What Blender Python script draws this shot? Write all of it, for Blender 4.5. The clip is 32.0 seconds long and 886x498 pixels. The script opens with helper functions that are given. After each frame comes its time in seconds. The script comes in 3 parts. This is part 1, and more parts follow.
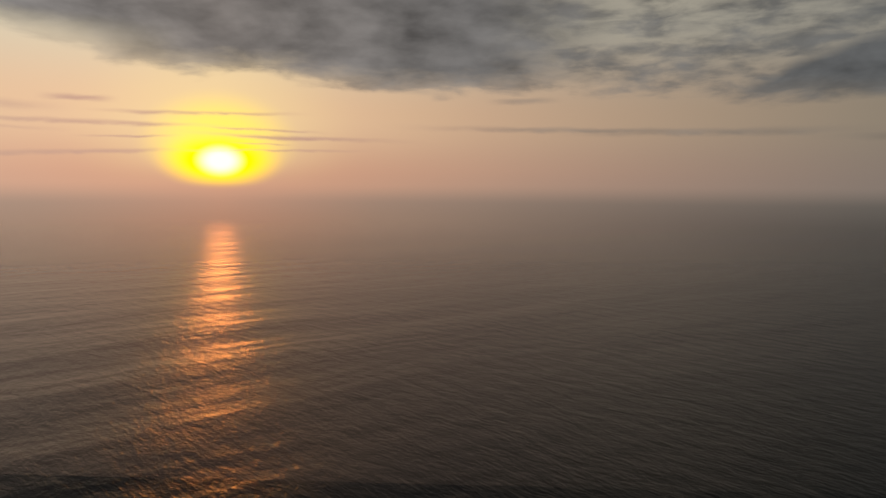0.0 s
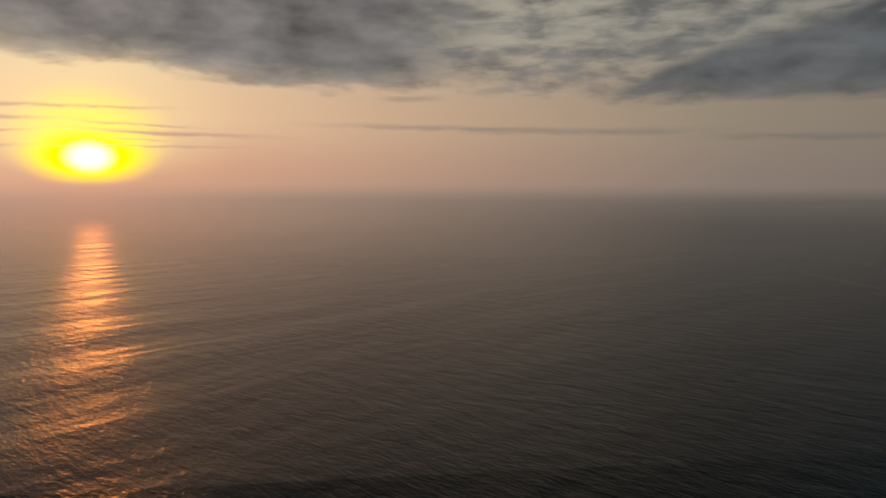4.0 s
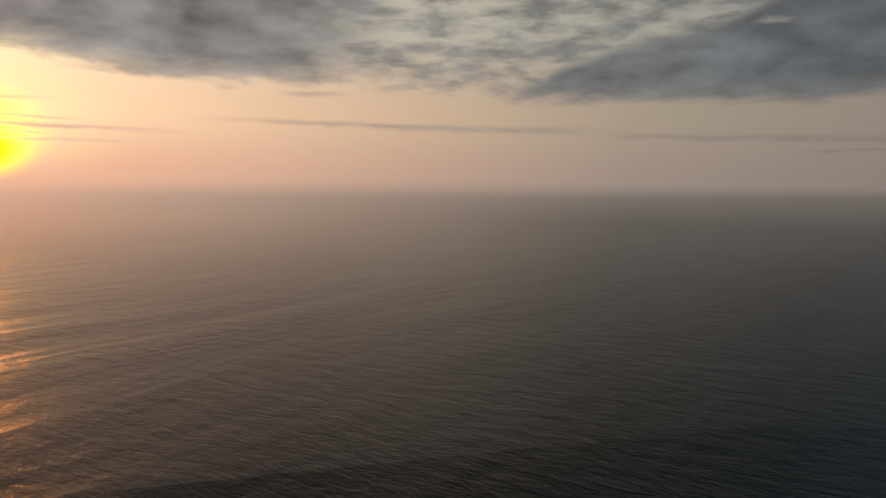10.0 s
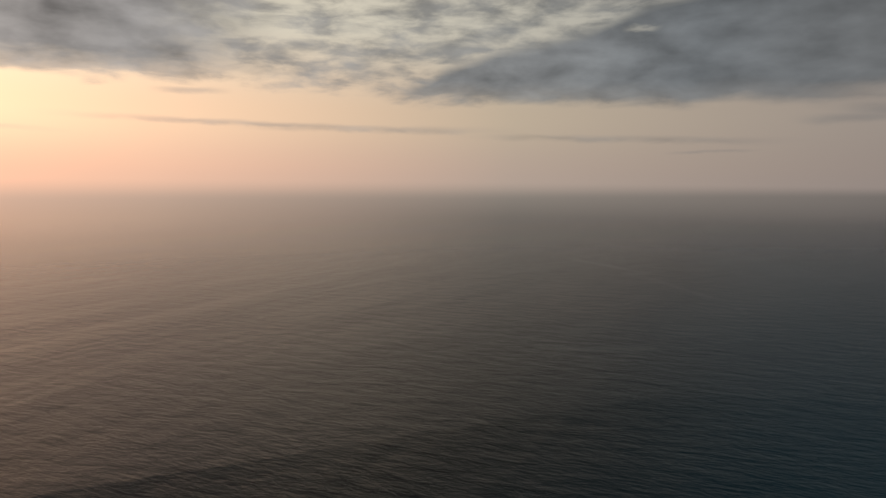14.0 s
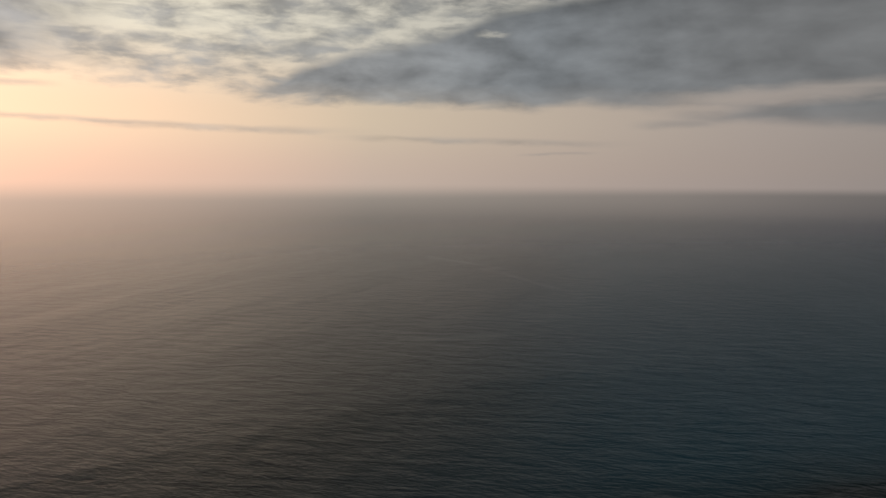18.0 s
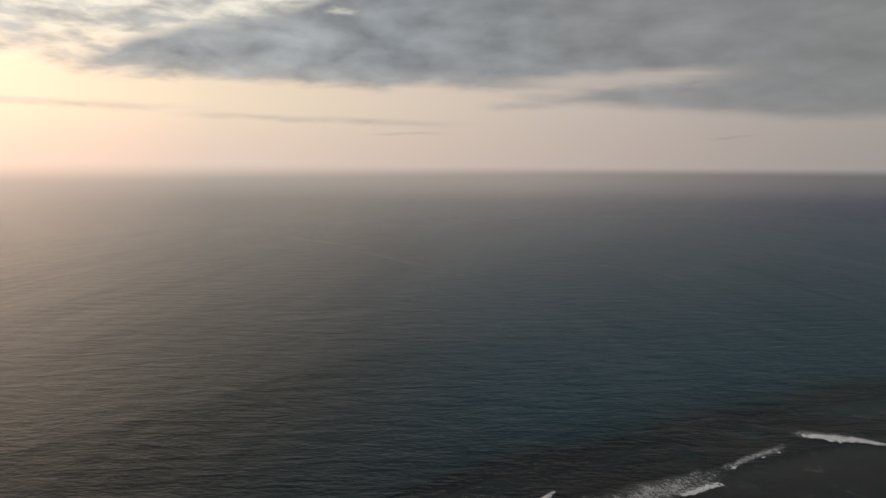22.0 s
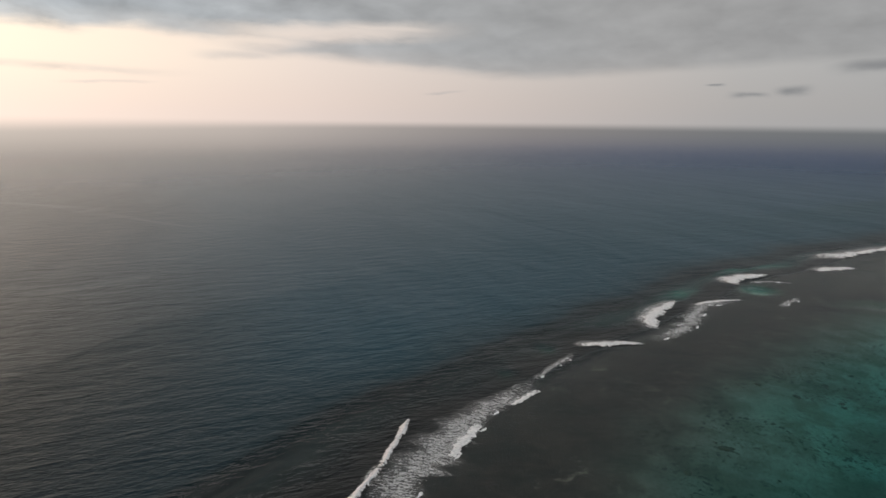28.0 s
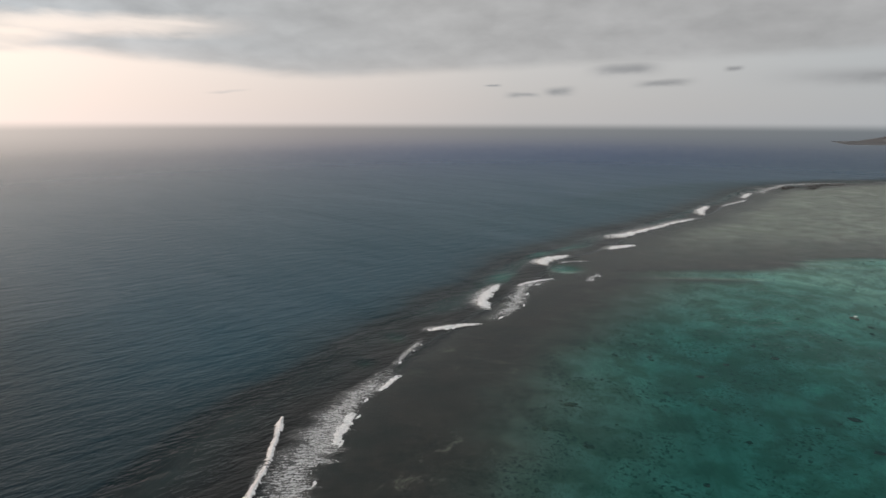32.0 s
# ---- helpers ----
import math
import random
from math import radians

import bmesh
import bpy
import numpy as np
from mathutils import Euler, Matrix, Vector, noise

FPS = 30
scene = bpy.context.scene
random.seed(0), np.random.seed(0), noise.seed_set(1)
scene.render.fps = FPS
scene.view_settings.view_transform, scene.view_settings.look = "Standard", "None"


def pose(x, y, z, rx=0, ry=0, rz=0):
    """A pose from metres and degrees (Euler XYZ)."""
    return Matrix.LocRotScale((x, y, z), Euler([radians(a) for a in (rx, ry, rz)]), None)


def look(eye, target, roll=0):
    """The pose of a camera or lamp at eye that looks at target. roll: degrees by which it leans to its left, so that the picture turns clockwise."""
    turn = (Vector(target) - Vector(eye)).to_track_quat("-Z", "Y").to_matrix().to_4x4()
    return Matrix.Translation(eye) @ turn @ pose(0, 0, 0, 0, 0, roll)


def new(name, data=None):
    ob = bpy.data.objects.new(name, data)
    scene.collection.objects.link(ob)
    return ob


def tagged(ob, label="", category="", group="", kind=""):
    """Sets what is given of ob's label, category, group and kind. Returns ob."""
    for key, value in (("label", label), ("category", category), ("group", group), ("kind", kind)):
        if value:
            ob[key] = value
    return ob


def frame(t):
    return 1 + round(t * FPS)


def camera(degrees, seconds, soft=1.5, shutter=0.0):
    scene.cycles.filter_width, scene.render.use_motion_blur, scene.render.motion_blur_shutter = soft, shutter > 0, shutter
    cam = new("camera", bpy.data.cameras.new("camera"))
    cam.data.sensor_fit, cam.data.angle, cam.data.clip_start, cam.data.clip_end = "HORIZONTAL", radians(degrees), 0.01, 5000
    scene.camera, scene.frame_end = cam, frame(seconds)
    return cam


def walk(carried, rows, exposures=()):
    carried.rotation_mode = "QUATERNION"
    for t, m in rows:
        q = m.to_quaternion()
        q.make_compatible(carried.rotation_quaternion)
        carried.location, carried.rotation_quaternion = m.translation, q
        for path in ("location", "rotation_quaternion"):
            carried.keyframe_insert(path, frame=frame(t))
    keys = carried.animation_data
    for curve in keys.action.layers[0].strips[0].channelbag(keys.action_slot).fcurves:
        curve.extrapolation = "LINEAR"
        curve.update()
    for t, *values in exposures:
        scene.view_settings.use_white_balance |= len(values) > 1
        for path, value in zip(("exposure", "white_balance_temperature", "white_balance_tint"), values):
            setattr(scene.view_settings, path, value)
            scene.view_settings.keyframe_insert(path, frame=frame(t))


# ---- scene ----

# ---------------------------------------------------------------- camera
HEIGHT = 100.0
# seconds, x, y, heading clockwise from +y, tilt up, picture's lean
ROWS = [
    (0, -122.02, 168.59, -2.00, -5.24, 0.46),
    (0.5, -121.77, 167.88, 0.40, -5.23, 0.43),
    (1, -121.51, 167.15, 2.25, -5.24, 0.40),
    (1.5, -121.25, 166.43, 3.64, -5.30, 0.37),
    (2, -121.03, 165.72, 4.77, -5.29, 0.35),
    (2.5, -120.87, 165.04, 6.01, -5.34, 0.34),
    (3, -120.83, 164.43, 6.86, -5.38, 0.33),
    (3.5, -120.96, 163.91, 7.10, -5.38, 0.33),
    (5.5, -122.84, 162.59, 8.38, -5.52, 0.29),
    (6, -123.58, 162.38, 8.94, -5.56, 0.29),
    (6.5, -124.42, 162.16, 9.54, -5.56, 0.30),
    (7, -125.31, 161.87, 10.06, -5.55, 0.32),
    (7.5, -126.22, 161.46, 10.88, -5.58, 0.36),
    (8, -127.13, 160.89, 11.78, -5.56, 0.42),
    (8.5, -128.03, 160.16, 12.65, -5.55, 0.50),
    (9, -128.94, 159.28, 13.58, -5.58, 0.56),
    (9.5, -129.85, 158.26, 14.49, -5.59, 0.59),
    (10, -130.77, 157.10, 15.35, -5.59, 0.61),
    (10.5, -131.68, 155.81, 16.18, -5.58, 0.61),
    (11, -132.58, 154.39, 17.10, -5.61, 0.60),
    (11.5, -133.45, 152.84, 17.94, -5.61, 0.57),
    (12, -134.29, 151.15, 18.93, -5.60, 0.52),
    (12.5, -135.09, 149.34, 20.24, -5.56, 0.47),
    (13, -135.86, 147.41, 21.74, -5.56, 0.42),
    (13.5, -136.62, 145.37, 23.26, -5.56, 0.41),
    (14, -137.41, 143.26, 24.70, -5.53, 0.41),
    (14.5, -138.30, 141.10, 26.18, -5.56, 0.40),
    (16.5, -142.96, 132.28, 32.00, -5.47, 0.38),
    (17, -144.51, 130.04, 33.46, -5.45, 0.38),
    (17.5, -146.24, 127.83, 35.02, -5.39, 0.36),
    (18, -148.12, 125.73, 36.55, -5.39, 0.33),
    (18.5, -150.09, 123.84, 37.95, -5.40, 0.28),
    (19, -152.11, 122.25, 39.49, -5.41, 0.24),
    (19.5, -154.13, 121.05, 40.97, -5.38, 0.23),
    (20, -156.16, 120.31, 42.45, -5.41, 0.22),
    (20.5, -158.23, 120.07, 44.11, -5.34, 0.22),
    (21, -160.41, 120.36, 45.69, -5.36, 0.23),
    (21.5, -162.74, 121.16, 47.32, -5.81, 0.25),
    (22, -165.20, 122.39, 48.92, -7.02, 0.28),
    (22.5, -167.77, 123.93, 50.44, -7.78, 0.32),
    (23, -170.41, 125.71, 51.93, -8.50, 0.38),
    (23.5, -173.13, 127.67, 53.51, -8.99, 0.42),
    (24, -175.92, 129.81, 55.19, -9.30, 0.42),
    (24.5, -178.75, 132.12, 56.94, -9.66, 0.39),
    (25, -181.49, 134.56, 58.66, -9.98, 0.37),
    (25.5, -183.99, 137.05, 60.54, -10.09, 0.40),
    (27.5, -191.69, 146.69, 69.49, -10.80, 0.57),
    (28, -193.63, 149.00, 71.78, -10.73, 0.57),
    (28.5, -195.63, 151.32, 74.01, -10.79, 0.57),
    (29, -197.62, 153.64, 76.29, -10.82, 0.53),
    (29.5, -199.57, 156.00, 78.66, -10.82, 0.48),
    (30, -201.49, 158.38, 80.95, -10.76, 0.43),
    (30.5, -203.37, 160.78, 83.39, -10.80, 0.40),
    (31, -205.24, 163.19, 85.72, -10.80, 0.36),
    (31.5, -207.11, 165.60, 87.54, -10.72, 0.29),
    (32, -208.99, 168.01, 88.94, -10.68, 0.20),
]


def row_pose(x, y, heading, tilt, lean):
    h, p = radians(heading), radians(tilt)
    way = Vector((math.sin(h) * math.cos(p), math.cos(h) * math.cos(p), math.sin(p)))
    eye = Vector((x, y, HEIGHT))
    return look(eye, eye + way * 100, lean)


EXPOSURES = [(0, -0.92), (6, -0.72), (9, -0.5), (13, -0.1), (19, 0.41), (23, 0.95), (28, 1.46), (32, 1.79)]
cam = camera(66.3, 32.0)
walk(cam, [(t, row_pose(*r)) for t, *r in ROWS], EXPOSURES)

# ---------------------------------------------------------------- sun and sky
SUN_AZ, SUN_EL = -20.1, 1.95


class Nodes:
    """Short ways to make and join shader nodes."""

    def __init__(self, tree):
        self.tree = tree

    def add(self, kind, **inputs):
        n = self.tree.nodes.new(kind)
        for k, v in inputs.items():
            self.put(n.inputs[k.replace("_", " ")], v)
        return n

    def put(self, socket, v):
        if isinstance(v, bpy.types.NodeSocket):
            self.tree.links.new(v, socket)
        elif v is not None:
            socket.default_value = v

    def m(self, op, a, b=None, c=None, clamp=False):
        n = self.tree.nodes.new("ShaderNodeMath")
        n.operation, n.use_clamp = op, clamp
        for s, v in zip(n.inputs, (a, b, c)):
            self.put(s, v)
        return n.outputs[0]

    def step(self, v, lo, hi, a=0.0, b=1.0):
        n = self.tree.nodes.new("ShaderNodeMapRange")
        n.interpolation_type = "SMOOTHSTEP"
        for s, x in zip(n.inputs, (v, lo, hi, a, b)):
            self.put(s, x)
        return n.outputs[0]

    def mix(self, fac, a, b, kind="MIX"):
        n = self.tree.nodes.new("ShaderNodeMix")
        n.data_type, n.blend_type = "RGBA", kind
        self.put(n.inputs[0], fac)
        for s, v in ((n.inputs[6], a), (n.inputs[7], b)):
            self.put(s, (*v, 1) if isinstance(v, tuple) and len(v) == 3 else v)
        return n.outputs[2]

    def vec(self, x=0.0, y=0.0, z=0.0):
        n = self.tree.nodes.new("ShaderNodeCombineXYZ")
        for s, v in zip(n.inputs, (x, y, z)):
            self.put(s, v)
        return n.outputs[0]

    def noise(self, vector, scale, detail=4.0, rough=0.5, distort=0.0):
        n = self.tree.nodes.new("ShaderNodeTexNoise")
        for k, v in (("Vector", vector), ("Scale", scale), ("Detail", detail), ("Roughness", rough), ("Distortion", distort)):
            self.put(n.inputs[k], v)
        return n.outputs[0]

    def ramp(self, fac, stops, mode="LINEAR"):
        n = self.tree.nodes.new("ShaderNodeValToRGB")
        n.color_ramp.interpolation = mode
        e = n.color_ramp.elements
        while len(e) < len(stops):
            e.new(0.5)
        for i, (p, c) in enumerate(stops):
            e[i].position = p
            e[i].color = (*c, 1) if isinstance(c, tuple) else (c, c, c, 1)
        self.put(n.inputs[0], fac)
        return n.outputs[0]


def build_sky():
    world = bpy.data.worlds.new("world")
    scene.world = world
    world.use_nodes = True
    t = world.node_tree
    t.nodes.clear()
    N = Nodes(t)
    d = N.add("ShaderNodeTexCoord").outputs["Generated"]
    s = N.add("ShaderNodeSeparateXYZ", Vector=d)
    x, y, z = s.outputs
    bearing = N.m("MULTIPLY", N.m("ARCTAN2", x, y), 180 / math.pi)
    # the clouds' own bearings, from 2 degrees west of the compass on the sunward side
    az = N.m("ADD", bearing, N.step(bearing, 55, 95, 2.0, 0.0))
    el = N.m("MULTIPLY", N.m("ARCSINE", z), 180 / math.pi)
    # angle round the horizon from the sun, 0 to 180
    off = N.m("ABSOLUTE", N.m("SUBTRACT", N.m("FLOORED_MODULO", N.m("ADD", bearing, 180 - SUN_AZ), 360), 180))
    a = N.m("DIVIDE", off, 180)
    low = N.ramp(a, [(0, (.72, .37, .23)), (.12, (.60, .36, .25)), (.28, (.385, .30, .245)), (.45, (.325, .27, .24)), (.64, (.222, .212, .205)), (.8, (.195, .2, .203))])
    mid = N.ramp(a, [(0, (.92, .60, .35)), (.12, (.69, .46, .30)), (.28, (.43, .35, .262)), (.45, (.345, .295, .262)), (.64, (.243, .238, .232)), (.8, (.205, .215, .22))])
    high = N.ramp(a, [(0, (.76, .66, .46)), (.15, (.56, .505, .395)), (.3, (.455, .43, .365)), (.45, (.31, .31, .295)), (.8, (.215, .23, .245))])
    sky = N.mix(N.step(el, 0.5, 5.5), low, mid)
    sky = N.mix(N.step(el, 5.5, 13), sky, high)
    air = N.add("ShaderNodeTexSky")
    air.sky_type, air.sun_disc = "NISHITA", False
    air.sun_elevation, air.sun_rotation = radians(SUN_EL), radians(SUN_AZ)
    above = N.mix(1.0, air.outputs[0], (.08, .08, .08), "MULTIPLY")
    sky = N.mix(N.step(el, 14, 40), sky, above)
    # the glare round the low sun
    ax = N.m("MULTIPLY", N.m("SUBTRACT", bearing, SUN_AZ), math.cos(radians(SUN_EL)))
    ay = N.m("SUBTRACT", el, SUN_EL)
    g = N.m("SQRT", N.m("ADD", N.m("POWER", N.m("DIVIDE", ax, 1.0), 2), N.m("POWER", N.m("MULTIPLY", ay, 2.1), 2)))
    wide = N.m("SQRT", N.m("ADD", N.m("POWER", N.m("DIVIDE", ax, 1.35), 2), N.m("POWER", N.m("SUBTRACT", ay, 2.5), 2)))
    halo = N.m("MULTIPLY", N.step(wide, 9, 0), N.step(el, -.5, 2.5))
    sky = N.mix(N.m("MULTIPLY", halo, .6), sky, (1.0, .76, .35))
    # ---- cloud
    drift = N.vec(N.m("MULTIPLY", az, .085), N.m("MULTIPLY", el, .42), 0)
    n1 = N.noise(drift, 1.0, 6, .55, .3)
    n2 = N.noise(N.vec(N.m("MULTIPLY", az, .27), N.m("MULTIPLY", el, .9), 3.0), 1.0, 5, .55, .25)
    n3 = N.noise(N.vec(N.m("MULTIPLY", az, .05), N.m("MULTIPLY", el, .16), 7.0), 1.0, 3, .5)
    EDGE = [(-70, 12), (-33, 10.9), (-29, 9.9), (-25, 8.8), (-20, 8.6), (-15, 8.9), (-10, 8.1), (-4, 7.5), (2, 7.7), (8, 7.9),
            (13, 7.7), (16, 7.2), (19, 7.5), (22.5, 6.7), (27, 6.5), (33, 6.5), (40, 6.4), (46, 6.1), (50, 6.5), (54, 6.0), (58, 5.1),
            (64, 4.7), (70, 4.2), (76, 3.5), (80, 3.3), (87, 3.8), (94, 4.1), (101, 4.45), (121, 4.95), (150, 6.5)]
    edge = N.m("MULTIPLY", N.ramp(N.m("DIVIDE", N.m("ADD", az, 75), 240), [(-.0 + (p + 75) / 240, e / 15) for p, e in EDGE]), 15)
    rag = N.m("MULTIPLY", N.m("SUBTRACT", n2, .5), N.ramp(N.m("DIVIDE", N.m("ADD", az, 75), 240), [(0, .19), (.4, .16), (.45, .11), (.55, .05), (.7, .03)]))
    rag = N.m("MULTIPLY", rag, 15)
    over = N.m("ADD", N.m("SUBTRACT", el, edge), rag)
    deck = N.step(over, -.35, .75)
    # thin broken part between the two banks
    brk_l = N.step(az, 2, 17)
    rim2 = N.m("MULTIPLY", N.ramp(N.m("DIVIDE", az, 60), [(0, .0), (.37, .43), (.45, .60), (.52, .68), (.63, .76), (.72, .90), (.9, 1.0)]), 15)
    brk_r = N.step(N.m("ADD", N.m("SUBTRACT", el, rim2), N.m("MULTIPLY", N.m("SUBTRACT", n2, .5), 1.6)), -.3, .7)
    brk = N.m("MULTIPLY", brk_l, brk_r)
    open_ = N.step(N.m("ADD", N.m("MULTIPLY", n2, .65), N.m("MULTIPLY", n1, .35)), .63, .37)
    left = N.m("MULTIPLY", N.step(az, -19, -31), N.step(el, 12.5, 10.5))
    hole = N.m("MAXIMUM", N.m("MULTIPLY", brk, N.m("ADD", N.m("MULTIPLY", open_, .76), .14)), N.m("MULTIPLY", left, .6))

    def spot(a0, a1, e0, e1, half, soft, wob=.5):
        """A soft bar from (a0, e0) to (a1, e1), thinning to its ends."""
        u = N.m("DIVIDE", N.m("SUBTRACT", az, a0), a1 - a0, clamp=True)
        mid_e = N.m("ADD", N.m("MULTIPLY", u, e1 - e0), e0)
        ends = N.m("MULTIPLY", N.step(u, 0, .4), N.step(u, 1, .6))
        dist = N.m("ABSOLUTE", N.m("ADD", N.m("SUBTRACT", el, mid_e), N.m("MULTIPLY", N.m("SUBTRACT", n2, .5), wob)))
        return N.m("MULTIPLY", N.step(dist, half + soft * 1.2, 0), ends)

    for bar in ((52, 77, 6.4, 7.2, .5, .55, 1.2), (50, 66, 5.5, 6.4, .5, .5, 1.0), (62, 75, 7.3, 7.0, .25, .3, .6), (40.8, 44.3, 12.0, 12.15, .02, .4, 2.4)):
        hole = N.m("MAXIMUM", hole, N.m("MULTIPLY", spot(*bar), .85 if bar[0] > 45 else .5))
    deck = N.m("MULTIPLY", deck, N.m("SUBTRACT", 1.0, hole))
    STREAKS = [(-29, -10, 5.42, 5.8, .1, .13), (-50, -27, 5.7, 5.5, .3, .25), (-40, -15, 4.5, 4.68, .12, .13), (-21, -9, 4.62, 4.3, .05, .09),
               (-23, -1, 4.1, 3.65, .12, .14), (-38, -19, 1.9, 2.85, .13, .13), (-23, -5, 2.7, 2.9, .06, .09), (-29, -20, 3.5, 3.78, .05, .08), (-18, -12, 3.35, 3.3, .04, .08), (-50, -27.5, 3.8, 4.0, .1, .12), (-6, 34.5, 5.0, 4.2, .14, .2), (8, 34, 4.5, 4.3, .2, .22),
               (26, 56, 4.0, 3.3, .16, .22), (44, 52, 2.5, 2.7, .06, .1), (71, 75, 2.1, 2.4, .05, .1), (93.5, 97.4, 2.1, 2.1, .2, .16), (96.6, 100.2, 2.35, 2.5, .34, .18),
               (99.6, 107.4, 4.0, 4.25, .6, .24), (103.5, 109.5, 2.85, 3.15, .26, .16), (110.5, 112.5, 4.0, 4.0, .15, .15), (110, 140, 3.4, 2.9, .55, .4), (92, 94, 2.9, 2.9, .05, .1),
               (-31, -25, 6.3, 6.4, .1, .2), (3, 10, 7.0, 7.1, .12, .2), (53, 62, 4.8, 5.1, .25, .3)]
    thin = puffs = None
    for bar in STREAKS:
        q = spot(*bar, .55)
        if bar[0] < 90:
            thin = q if thin is None else N.m("MAXIMUM", thin, q)
        else:
            puffs = q if puffs is None else N.m("MAXIMUM", puffs, q)
    thin = N.m("MULTIPLY", N.m("MULTIPLY", thin, N.step(n2, .28, .66, .45, .95)), N.step(a, .1, .3, 1.0, .5))
    dens = N.m("MAXIMUM", N.m("MAXIMUM", deck, thin), N.m("MULTIPLY", puffs, N.step(n2, .2, .6, .5, 1.0)))
    warm = N.ramp(a, [(0, (.19, .168, .155)), (.12, (.19, .181, .176)), (.27, (.172, .176, .178)), (.36, (.145, .156, .165)), (.45, (.155, .160, .164)), (.6, (.168, .168, .168)), (1, (.175, .177, .18))])
    n4 = N.noise(N.vec(N.m("MULTIPLY", az, .22), N.m("MULTIPLY", el, .46), 11.0), 1.0, 4, .5, .15)
    rolls = N.m("ADD", N.m("MULTIPLY", n1, .5), N.m("MULTIPLY", n4, 1.4))
    shade = N.m("ADD", N.m("MULTIPLY", rolls, N.step(a, .25, .55, 1.15, .42)), N.step(a, .25, .55, -.06, .62))
    # made-up deck, mostly out of view: dark sunward dims sea reflections, bright overhead lights foam
    ahead = N.m("MULTIPLY", N.step(el, 11, 20), N.step(a, .90, .66))
    shade = N.m("MULTIPLY", shade, N.m("SUBTRACT", 1.0, N.m("MULTIPLY", ahead, N.ramp(a, [(.09, .15), (.18, .48), (.26, .88), (.34, .82), (.42, .82), (.5, .9)]))))
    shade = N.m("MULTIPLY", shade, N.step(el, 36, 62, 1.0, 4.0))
    grey = N.mix(1.0, warm, N.vec(shade, shade, shade), "MULTIPLY")
    lit = N.mix(N.step(over, 2.2, -.2), grey, N.mix(N.step(a, .1, .3, .45, .22), grey, sky))
    # high streaks glow mauve towards the sun
    lit = N.mix(N.m("MULTIPLY", N.step(a, .16, .03, 0, .92), N.step(over, -.2, -1.2)), lit, (.60, .36, .27))
    lit = N.mix(N.m("MULTIPLY", puffs, .6), lit, (.10, .103, .108))
    sky = N.mix(dens, sky, lit)
    # yellow and white of the sun's own blaze, dimmed by the streaks across it
    up = N.m("SQRT", N.m("ADD", N.m("POWER", N.m("DIVIDE", ax, 1.5), 2), N.m("POWER", N.m("SUBTRACT", ay, 1.5), 2)))
    clear_ = N.m("SUBTRACT", 1.0, N.m("MULTIPLY", thin, .8))
    sky = N.mix(N.m("MULTIPLY", N.m("MULTIPLY", N.step(up, 4.4, 1.2), clear_), N.step(el, .2, 2.4)), sky, (1.3, .93, .16))
    blaze = N.m("MULTIPLY", N.m("MULTIPLY", N.step(g, 5.5, 2.2), clear_), N.step(el, -.7, .3))
    sky = N.mix(N.m("POWER", blaze, 1.3), sky, (1.7, 1.02, 0.0))
    sky = N.mix(N.m("MULTIPLY", N.step(N.m("SQRT", N.m("ADD", N.m("POWER", ax, 2), N.m("POWER", N.m("MULTIPLY", ay, 1.5), 2))), 2.2, .6), N.m("SUBTRACT", 1.0, N.m("MULTIPLY", thin, .4))), sky, (2.0, 1.3, 1.0))
    # haze over far sea, painted into the backdrop colour past the end of the water sheet
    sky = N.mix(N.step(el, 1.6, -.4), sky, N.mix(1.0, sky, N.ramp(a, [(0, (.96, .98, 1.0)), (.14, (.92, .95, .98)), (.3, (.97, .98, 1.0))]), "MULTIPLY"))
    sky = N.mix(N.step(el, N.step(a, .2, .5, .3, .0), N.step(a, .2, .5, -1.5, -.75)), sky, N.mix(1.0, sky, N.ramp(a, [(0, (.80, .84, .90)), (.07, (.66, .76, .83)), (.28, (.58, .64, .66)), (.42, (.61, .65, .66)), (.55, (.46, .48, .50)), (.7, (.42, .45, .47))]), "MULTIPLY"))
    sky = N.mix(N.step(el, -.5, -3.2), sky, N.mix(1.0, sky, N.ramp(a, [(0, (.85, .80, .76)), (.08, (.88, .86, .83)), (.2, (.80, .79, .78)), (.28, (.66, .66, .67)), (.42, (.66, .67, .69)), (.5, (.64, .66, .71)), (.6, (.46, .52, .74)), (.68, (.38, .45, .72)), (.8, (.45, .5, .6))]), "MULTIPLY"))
    # the whole sky falls off away from the sun
    fall = N.m("POWER", 2.0, N.step(bearing, -70, 130, 1.18, -.64))
    sky = N.mix(1.0, sky, N.vec(fall, fall, fall), "MULTIPLY")
    bg = N.add("ShaderNodeBackground", Color=sky, Strength=1.0)
    N.add("ShaderNodeOutputWorld", Surface=bg.outputs[0])


build_sky()
lamp = bpy.data.lights.new("sun", "SUN")
lamp.energy, lamp.angle, lamp.color = 0.25, radians(2.2), (1.0, .27, .05)
sun = new("sun", lamp)
h, p = radians(SUN_AZ), radians(SUN_EL)
sun.matrix_world = look((0, 0, 300), (-math.sin(h) * 100, -math.cos(h) * 100, 300 - math.tan(p) * 100))

# ---------------------------------------------------------------- plan of the reef
CREST = [(-420, 330), (-250, 275), (-150, 245), (-60, 226), (20, 208), (70, 190), (118, 168), (165, 145), (215, 118), (275, 100), (330, 50), (400, 12),
         (510, -90), (610, -150), (680, -205), (770, -255), (850, -330), (920, -440), (960, -560), (1010, -800), (1100, -1300)]
crest = np.array(CREST, float)


LAGOON = np.vstack([crest, [(1100, -3000), (-3000, -3000), (-3000, 330)]])


